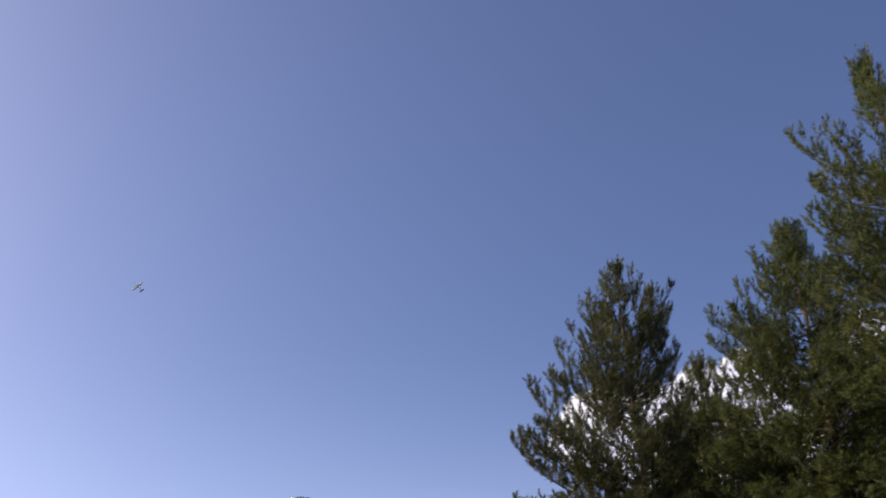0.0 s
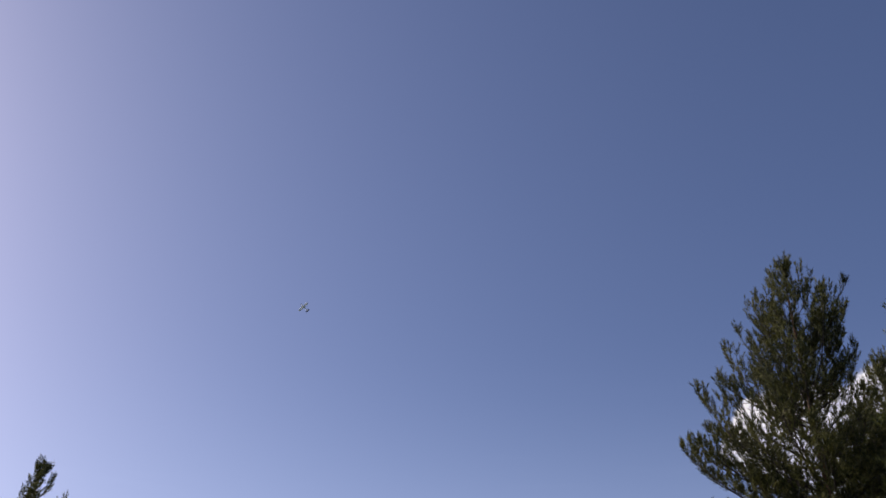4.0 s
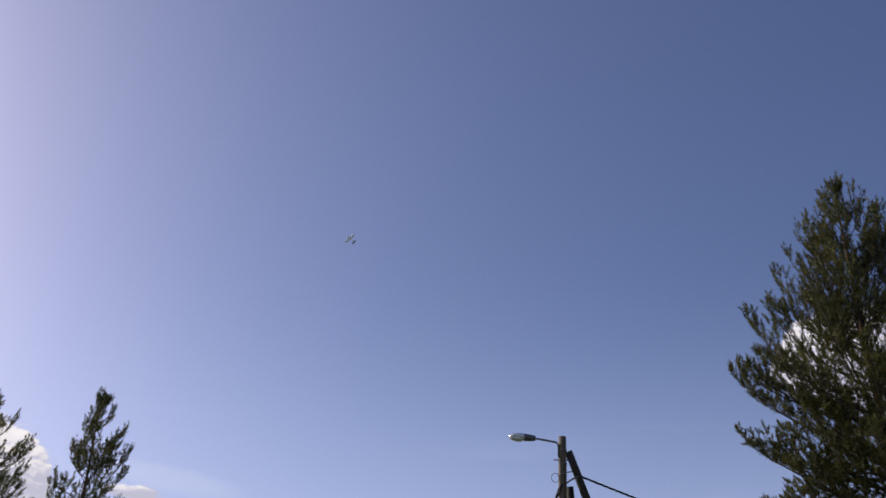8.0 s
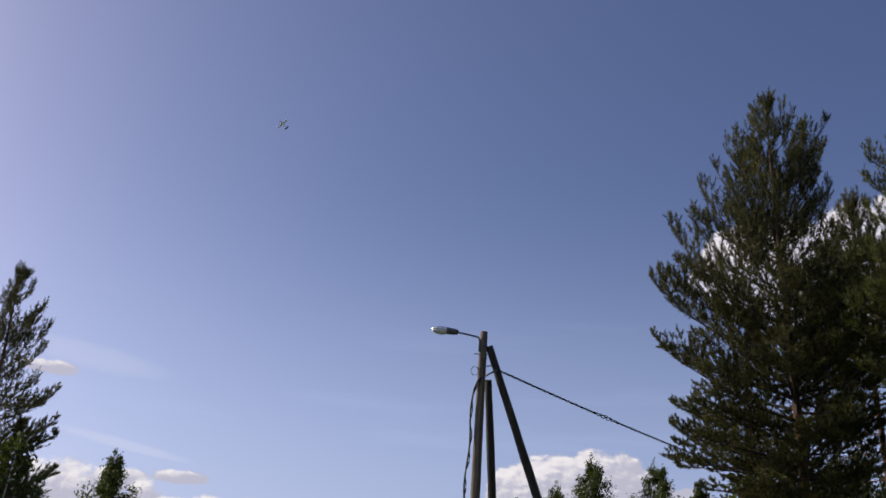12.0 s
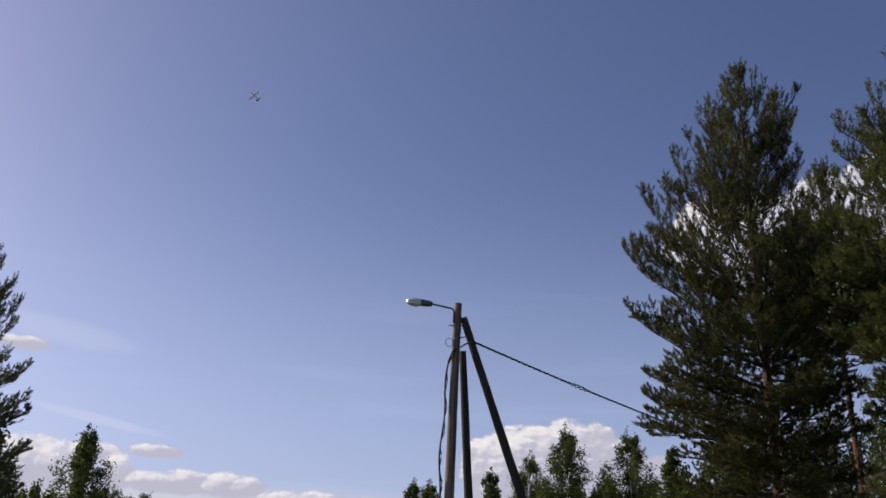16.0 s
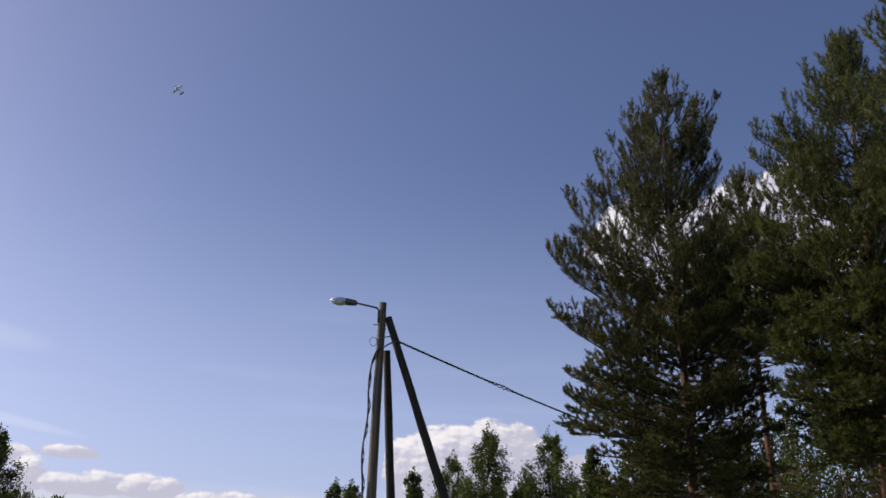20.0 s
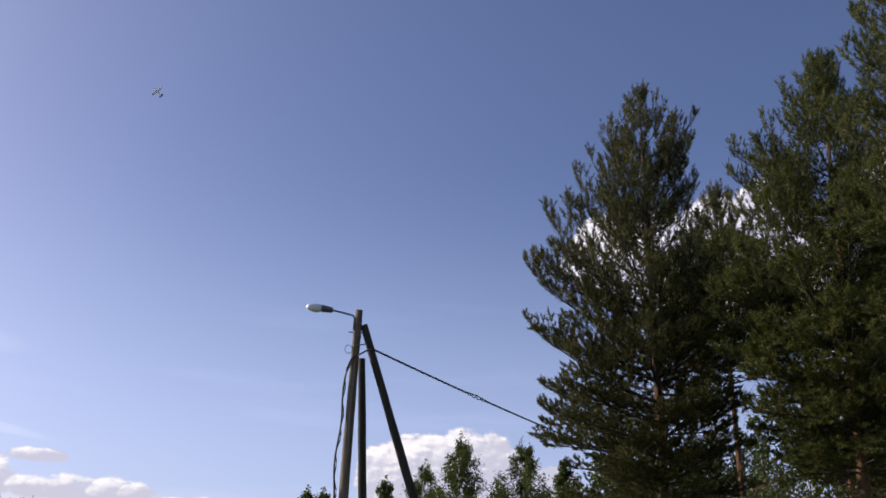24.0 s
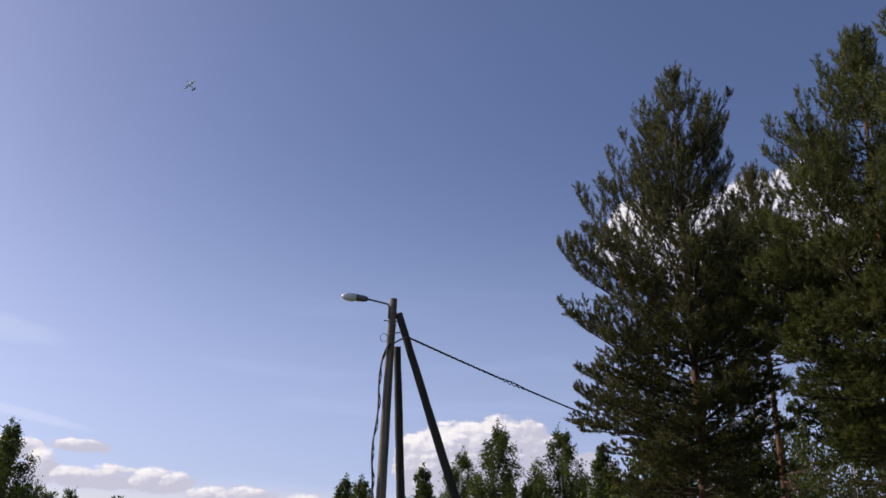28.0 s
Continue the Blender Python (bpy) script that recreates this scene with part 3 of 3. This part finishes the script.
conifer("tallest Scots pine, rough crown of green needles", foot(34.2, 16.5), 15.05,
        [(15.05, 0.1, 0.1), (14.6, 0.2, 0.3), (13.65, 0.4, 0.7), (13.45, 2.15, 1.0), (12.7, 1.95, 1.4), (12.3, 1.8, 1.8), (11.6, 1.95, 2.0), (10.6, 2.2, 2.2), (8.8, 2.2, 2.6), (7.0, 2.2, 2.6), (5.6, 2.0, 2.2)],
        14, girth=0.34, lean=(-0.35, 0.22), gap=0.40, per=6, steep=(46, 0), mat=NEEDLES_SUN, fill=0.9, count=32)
conifer("dark Scots pine standing behind the others", foot(24.6, 33), 13.0,
        [(13.0, 0.1, 0.1), (12.0, 0.9, 0.9), (10.5, 1.8, 1.8), (8.0, 2.0, 2.0), (6.0, 1.4, 1.4)], 15, girth=0.3, count=16, width=0.03, year=0.32, gap=0.6)
conifer("dark Scots pine standing behind the others", foot(28.6, 29), 14.0,
        [(14.0, 0.1, 0.1), (13.0, 0.9, 0.9), (10.5, 2.0, 2.0), (8.0, 2.2, 2.2), (5.0, 1.6, 1.6)], 16, girth=0.3, count=16, width=0.03, year=0.32, gap=0.6)
conifer("young pine half hidden behind a tall pine", foot(16.2, 34), 8.0,
        [(8.0, 0.1, 0.1), (7.0, 0.8, 0.8), (5.5, 1.6, 1.6), (3.5, 2.0, 2.0)], 17, girth=0.22, count=16, width=0.03, year=0.32, gap=0.6)

# birches behind the lamp post
for az, el, dist, wide, seed, n in ((-6.08, 7.6, 62, 2.4, 21, 5000), (-4.5, 7.5, 60, 3.2, 22, 6500), (-1.31, 8.33, 58, 2.3, 23, 5500), (0.45, 9.4, 60, 3.6, 24, 9000),
                                    (3.0, 10.95, 55, 4.3, 25, 15000), (7.05, 10.6, 54, 4.2, 26, 15000), (9.0, 9.8, 50, 2.6, 27, 6000), (-0.6, 6.4, 66, 3.4, 28, 6000),
                                    (4.9, 7.4, 63, 3.4, 29, 7000), (10.4, 8.2, 46, 3.2, 30, 8000), (12.4, 8.8, 42, 3.2, 31, 8000), (1.9, 7.0, 64, 3.0, 32, 6000), (-2.6, 6.2, 68, 3.4, 71, 6000), (3.9, 7.6, 66, 3.4, 72, 7000), (5.6, 8.2, 60, 3.2, 73, 7000), (7.6, 8.0, 62, 3.6, 74, 7000), (9.4, 8.0, 56, 3.4, 75, 7000), (11.4, 7.6, 52, 3.4, 76, 7000), (-5.4, 6.4, 70, 3.4, 77, 5000)):
    tagged(birch("leafy green birch with a narrow crown and white trunk", foot(az, dist), top_of(el, dist), wide, seed, int(n * 3.6), leaf=0.088 if n > 7000 else 0.115), group="birches behind the lamp")
for az, el, dist, wide, seed in ((11.6, 11.2, 38, 3.6, 81), (13.9, 11.8, 40, 3.6, 36), (17.4, 11.6, 40, 3.8, 33), (20.0, 12.6, 44, 4.2, 37), (22.8, 12.8, 38, 4.2, 34), (24.8, 13.6, 42, 4.4, 38), (26.7, 13.4, 36, 4.2, 35), (28.8, 14.4, 40, 4.6, 39), (31.5, 14.0, 38, 4.6, 40)):
    tagged(birch("low leafy birch in the shade of the pines", foot(az, dist), top_of(el, dist), wide * 1.3, seed, 16000, low=0.05, leaf=0.13), group="birches under the pines")

# trees at the sunward end
conifer("wind-swept pine seen against the light", foot(-31.45, 30), 11.5,
        [(11.5, 0.05, 0.05), (11.05, 0.22, 0.3), (10.3, 0.5, 1.0), (9.8, 0.75, 1.15), (9.25, 0.9, 1.2), (8.25, 1.3, 1.65), (7.3, 1.6, 2.0), (5.4, 1.9, 2.2), (3.6, 2.0, 2.2)], 41, girth=0.27, steep=(52, 18), wind=0.3, gap=0.5, count=28, width=0.018)
conifer("bushy pine seen against the light", foot(-37.5, 28), 10.3,
        [(10.3, 0.05, 0.05), (9.9, 0.3, 0.4), (9.5, 0.6, 1.0), (9.0, 0.8, 1.35), (7.8, 1.3, 1.7), (6.4, 1.7, 1.9), (4.0, 2.0, 2.0)], 42, girth=0.26, steep=(52, 18), wind=0.3, gap=0.5, count=22, width=0.022)
conifer("tall pine at the edge of the wood", foot(-41.6, 26), 12.35,
        [(12.35, 0.05, 0.05), (11.6, 0.7, 0.8), (11.0, 0.9, 1.35), (9.5, 1.3, 1.6), (8.0, 1.6, 1.7), (6.0, 2.0, 2.0), (4.0, 1.8, 1.8)], 43, girth=0.3, steep=(52, 18), wind=0.3, gap=0.55, count=20, width=0.024)
birch("leafy birch growing in front of a pine", foot(-30.0, 27), top_of(9.4, 27), 2.9, 44, 14000, leaf=0.095, low=0.1)
birch("bushy conical birch with bright green leaves", foot(-24.4, 42), top_of(9.25, 42), 3.9, 45, 60000, leaf=0.075, low=0.08, shape=0.95, full=1.0)
birch("low spreading birch with bright leaves", foot(-26.4, 40), top_of(6.2, 40), 3.0, 46, 22000, leaf=0.085, low=0.05)
for az, el, dist, r, seed in ((-28.0, 6.6, 60, 1.7, 51), (-22.75, 5.7, 70, 2.0, 52), (-22.1, 5.5, 66, 1.8, 57), (-23.4, 5.8, 64, 2.0, 59), (-20.84, 5.68, 80, 1.4, 53), (-19.87, 5.1, 82, 1.6, 54), (-18.46, 5.51, 85, 1.5, 55), (-16.85, 4.77, 90, 1.7, 56), (-14.69, 4.49, 95, 1.5, 58)):
    h = top_of(el, dist)
    tagged(conifer("far dark green spruce with a pointed top", foot(az, dist), h, [(h, 0.05, 0.05), (h * 0.88, r * 0.35, r * 0.35), (h * 0.6, r * 0.8, r * 0.8), (h * 0.25, r, r)],
                   seed, girth=0.2, gap=0.42, per=5, steep=(22, -6), count=8, needle=0.15, width=0.05, year=0.4, mat=NEEDLES_DARK, name="spruce_tree", category="spruce tree", sides=(6, 4, 3), pull=0.35, lacy=0.9),
           group="far spruces")


# ---- street lamp on its braced wooden pole ----
POLE_AZ, POLE_D = -3.65, 20.0
PB = Vector(foot(POLE_AZ, POLE_D))
PH = top_of(17.84, POLE_D)
VIEW = Vector((PB.x, PB.y, 0)).normalized()
RIGHT = Vector((VIEW.y, -VIEW.x, 0))


def at_pole(r, z, v=0.0):
    return np.array(PB + RIGHT * r + VIEW * v + Vector((0, 0, z)))


def timber(name, a, b, ra, rb, mat, parent, label, seed):
    """A round pole with a slightly uneven, checked surface and a closed, flat cut top."""
    rng = np.random.default_rng(seed)
    n, sides = 22, 16
    s = np.linspace(0, 1, n)[:, None]
    line = a + (b - a) * s
    side = unit(np.cross(b - a, [0.3, 1, 0.1]))
    line = line + side * (0.012 * np.sin(s * 5 + seed)) * np.sin(np.pi * s)
    v, q = tube(line, ra + (rb - ra) * s[:, 0], sides)
    v = v + rng.standard_normal(v.shape) * 0.0025
    v = np.concatenate([v, line[-1:], line[:1]])
    last = (n - 1) * sides
    j = np.arange(sides)
    cap = np.stack([last + j, last + (j + 1) % sides, np.full(sides, n * sides)], -1)
    cap2 = np.stack([(j + 1) % sides, j, np.full(sides, n * sides + 1)], -1)
    return part_of(name, mesh_of(name, v, [q, cap, cap2], mat, True), parent, label)


lamp = new("street_lamp")
tagged(lamp, "street lamp on a weathered wooden pole with two slanting braces", "street lamp")
timber("pole", at_pole(-0.11, -0.3), at_pole(0, PH), 0.128, 0.08, POLE_WOOD, lamp, "weathered brown round timber pole", 3)
timber("brace", at_pole(2.95, -0.2, 0.5), at_pole(0.125, 7.72, 0.02), 0.115, 0.078, BRACE_WOOD, lamp, "dark slanting timber brace", 4)
timber("brace", at_pole(0.70, -0.2, 1.6), at_pole(0.13, 7.02, 0.17), 0.115, 0.078, BRACE_WOOD, lamp, "dark slanting timber brace", 5)


def bar(name, pts, r, mat, parent, label="", sides=8, smooth=True):
    pts = np.asarray(pts, float)
    v, q = tube(pts, np.full(len(pts), r), sides)
    n = len(pts)
    v = np.concatenate([v, pts[-1:], pts[:1]])
    j = np.arange(sides)
    last = (n - 1) * sides
    cap = np.stack([last + j, last + (j + 1) % sides, np.full(sides, n * sides)], -1)
    cap2 = np.stack([(j + 1) % sides, j, np.full(sides, n * sides + 1)], -1)
    return part_of(name, mesh_of(name, v, [q, cap, cap2], mat, smooth), parent, label)


# arm: a bent steel tube that rises slightly outwards
AZ0 = PH - 0.16
bar("arm", [at_pole(-0.085, AZ0 - 0.30, -0.05), at_pole(-0.088, AZ0 - 0.05, -0.05), at_pole(-0.10, AZ0 - 0.005, -0.055), at_pole(-0.13, AZ0 + 0.025, -0.06), at_pole(-0.35, AZ0 + 0.07, -0.06),
            at_pole(-0.62, AZ0 + 0.122, -0.06)], 0.020, STEEL, lamp, "thin grey steel arm")
for dz in (0.0, 0.28):
    bm = bmesh.new()
    bmesh.ops.create_cone(bm, cap_ends=True, segments=20, radius1=0.087, radius2=0.086, depth=0.035, matrix=Matrix.Translation(at_pole(0, AZ0 - 0.14 - dz)))
    part("clamp", bm, STEEL, lamp, "steel clamp band", True)
bar("bolt", [at_pole(-0.19, PH - 0.50, -0.02), at_pole(0.14, PH - 0.50, 0.0)], 0.014, STEEL, lamp, "steel bolt through the pole")
bar("bolt", [at_pole(-0.06, PH - 0.82, -0.1), at_pole(0.2, PH - 0.74, 0.0)], 0.012, STEEL, lamp)
bar("bracket", [at_pole(0.05, PH - 1.02, -0.1), at_pole(0.2, PH - 0.93, -0.12), at_pole(0.32, PH - 0.86, -0.06)], 0.018, STEEL, lamp, "steel cable bracket")


def loft(profile, origin, x_axis, y_axis, z_axis, sides=20, flat=0.0):
    """A rounded body along x_axis: rows of place, half width, height above and below the middle."""
    ang = np.arange(sides) * 2 * np.pi / sides
    rows = []
    for x, hw, top, low in profile:
        c, s_ = np.cos(ang), np.sin(ang)
        c = np.sign(c) * np.abs(c) ** 0.75
        s_ = np.sign(s_) * np.abs(s_) ** 0.75
        z = np.where(s_ > 0, s_ * top, s_ * low)
        rows.append(origin + x_axis * x + y_axis[None, :] * (c * hw)[:, None] + z_axis[None, :] * z[:, None])
    v = np.concatenate(rows)
    n = len(profile)
    i, j = np.meshgrid(np.arange(n - 1), np.arange(sides), indexing="ij")
    k = (j + 1) % sides
    q = np.stack([i * sides + j, i * sides + k, (i + 1) * sides + k, (i + 1) * sides + j], -1).reshape(-1, 4)
    return v, q


hx = unit(np.array(-RIGHT) + np.array([0, 0, 0.06]))
hy = np.array(VIEW)
hz = unit(np.cross(hy, hx)) * (1 if np.cross(hy, hx)[2] > 0 else -1)
H0 = at_pole(-0.56, AZ0 + 0.115, -0.06)
v, q = loft([(0, 0.001, 0.001, 0.001), (0.002, 0.06, 0.045, 0.05), (0.08, 0.085, 0.06, 0.062), (0.24, 0.115, 0.075, 0.062), (0.245, 0.115, 0.075, 0.062), (0.25, 0.001, 0.001, 0.001)], H0, hx, hy, hz)
part_of("housing", mesh_of("housing", v, [q], HOUSING, True), lamp, "grey-brown painted gear housing")
v, q = loft([(0.245, 0.112, 0.074, 0.004), (0.34, 0.135, 0.08, 0.004), (0.45, 0.13, 0.07, 0.004), (0.54, 0.09, 0.045, 0.004), (0.585, 0.03, 0.015, 0.004), (0.59, 0.001, 0.001, 0.001)], H0, hx, hy, hz)
part_of("canopy", mesh_of("canopy", v, [q], plain("canopy_metal", (0.84, 0.85, 0.88), 0.28, 0.75, 0.1), True), lamp, "bright silver-grey canopy")
v, q = loft([(0.25, 0.1, 0.002, 0.055), (0.34, 0.125, 0.002, 0.085), (0.45, 0.12, 0.002, 0.08), (0.54, 0.08, 0.002, 0.05), (0.578, 0.025, 0.002, 0.02), (0.582, 0.001, 0.001, 0.001)], H0, hx, hy, hz)
part_of("bowl", mesh_of("bowl", v, [q], BOWL, True), lamp, "clear whitish lamp bowl")

# the cable that comes down the pole, and its loop
s = np.linspace(0, 1, 40)
down = np.stack([at_pole(-0.12 - 0.10 * math.sin(math.pi * min(1, 0.08 + 0.9 * u)) ** 0.7 - 0.025 * math.sin(u * 17) - 0.07 * u, 6.75 - 4.3 * u, -0.06 + 0.05 * math.sin(u * 11)) for u in s])
down = np.concatenate([[at_pole(-0.02, 7.0, -0.1), at_pole(-0.10, 6.9, -0.1)], down, [at_pole(-0.13, 2.2, -0.02), at_pole(-0.14, 0.1, 0.0)]])
cable_down = new("hanging_cable")
tagged(cable_down, "black cable hanging loosely down the wooden pole", "cable")
bar("sheath", down, 0.020, RUBBER, cable_down)
bar("second_strand", down + np.array([0.02, 0.0, 0.0]) + np.stack([0.02 * np.sin(np.arange(len(down)) * 1.3)] * 3, -1) * [1, 1, 0], 0.013, RUBBER, cable_down)
a = np.linspace(0.3, 2 * math.pi + 0.9, 26)
bar("cable_loop", np.stack([at_pole(-0.165 + 0.078 * math.cos(u), 7.14 + 0.09 * math.sin(u), -0.1 + 0.008 * u) for u in a]), 0.006, RUBBER, cable_down, "small loose loop of wire")

# ---- the overhead cable to the next pole, behind the pines ----
P0 = Vector(at_pole(0.30, 7.22, 0.02))
P1 = Vector(foot(20.0, 45)) + Vector((0, 0, 7.3))
far_pole = new("utility_pole")
tagged(far_pole, "plain wooden utility pole hidden among the pines", "utility pole")
base = np.array(P1)
timber("pole", base * [1, 1, 0] + np.array([0.14, 0.1, -0.2]), base * [1, 1, 0] + np.array([0.14, 0.1, 7.7]), 0.13, 0.085, BRACE_WOOD, far_pole, "", 8)
bar("hook", [base + np.array([0.0, 0.0, 0.0]), base + np.array([0.14, 0.1, 0.05])], 0.015, STEEL, far_pole)
overhead = new("overhead_cable")
tagged(overhead, "twisted black overhead cable from the lamp pole", "cable")
u = np.linspace(0, 1, 400)
mid = np.array(P0)[None] * (1 - u)[:, None] + np.array(P1)[None] * u[:, None]
mid[:, 2] -= 4 * 0.34 * u * (1 - u)
way = unit(np.array(P1 - P0))
e1 = unit(np.cross(way, [0, 0, 1]))
e2 = np.cross(way, e1)
twist = u * 2 * math.pi * 42
for k in range(3):
    w = twist + k * 2.094
    loose = 0.013 + 0.03 * np.exp(-((u - 0.155) / 0.013) ** 2)
    bar("strand", mid + (e1[None] * np.cos(w)[:, None] + e2[None] * np.sin(w)[:, None]) * loose[:, None], 0.012, RUBBER, overhead, sides=5)

# ---- far radio masts ----
def mast(az, el, dist, bars):
    h = top_of(el, dist)
    b = Vector(foot(az, dist))
    m = new("radio_mast")
    tagged(m, "thin grey radio mast far beyond the trees", "radio mast", "far masts")
    bar("mast_pole", [b + Vector((0, 0, -0.5)), b + Vector((0, 0, h))], 0.17, MAST, m, sides=6)
    for dz, w in bars:
        bar("crossbar", [b + Vector((-w, 0, h - dz)), b + Vector((w, 0, h - dz))], 0.17, MAST, m, sides=5)
        for sx in (-w, w):
            bar("aerial", [b + Vector((sx, 0, h - dz - 0.7)), b + Vector((sx, 0, h - dz + 1.0))], 0.14, MAST, m, sides=5)


mast(-12.07, 5.85, 300, ((1.6, 0.7),))
mast(-8.36, 5.05, 330, ((1.2, 0.5),))


# ---- the model aeroplane in the air ----
def aeroplane():
    c = np.array(EYE) + np.array(toward(-17.7, 29.0)) * 112
    fwd = unit(np.array([-0.62, -0.35, 0.55]))
    wing = unit(np.array([0.55, 0.1, 0.83]))
    wing = unit(wing - fwd * (wing @ fwd))
    upv = np.cross(fwd, wing)
    plane = new("model_aeroplane")
    tagged(plane, "small white and dark model aeroplane flying overhead", "model aeroplane")
    v, q = loft([(-0.62, 0.004, 0.004, 0.004), (-0.55, 0.03, 0.035, 0.03), (-0.1, 0.06, 0.07, 0.06), (0.25, 0.07, 0.09, 0.07), (0.48, 0.06, 0.06, 0.06), (0.56, 0.01, 0.01, 0.01)], c, fwd, wing, upv, 12)
    part_of("fuselage", mesh_of("fuselage", v, [q], WHITE, True), plane, "white fuselage")

    def foil(name, x, chord, span, tip, z, thick, side, mat, label):
        rows = []
        for s_, ch in ((0.0, chord), (0.5, chord * 0.98), (0.94, tip), (1.0, tip * 0.7)):
            o = c + fwd * x + side * span * s_ + upv * z
            for cx, cz in ((0.5, 0.0), (0.2, thick), (-0.2, thick * 0.8), (-0.5, 0.0), (-0.2, -thick * 0.4), (0.2, -thick * 0.5)):
                rows.append(o + fwd * cx * ch + np.cross(side, fwd) * cz)
        v = np.array(rows)
        i, j = np.meshgrid(np.arange(3), np.arange(6), indexing="ij")
        k = (j + 1) % 6
        q = np.stack([i * 6 + j, i * 6 + k, (i + 1) * 6 + k, (i + 1) * 6 + j], -1).reshape(-1, 4)
        part_of(name, mesh_of(name, v, [q, [[18, 19, 20, 21, 22, 23]]], mat, True), plane, label)

    for sd in (1, -1):
        foil("wing", 0.16, 0.28, 0.75, 0.2, 0.07, 0.022, wing * sd, WHITE, "white wing")
        foil("tailplane", -0.52, 0.18, 0.28, 0.12, 0.02, 0.01, wing * sd, DARK, "dark tailplane")
    foil("fin", -0.53, 0.2, 0.24, 0.12, 0.0, 0.008, upv, DARK, "dark tail fin")
    for sd in (1, -1):
        bar("propeller_blade", [c + fwd * 0.565, c + fwd * 0.57 + wing * 0.13 * sd], 0.012, DARK, plane, sides=5)


aeroplane()
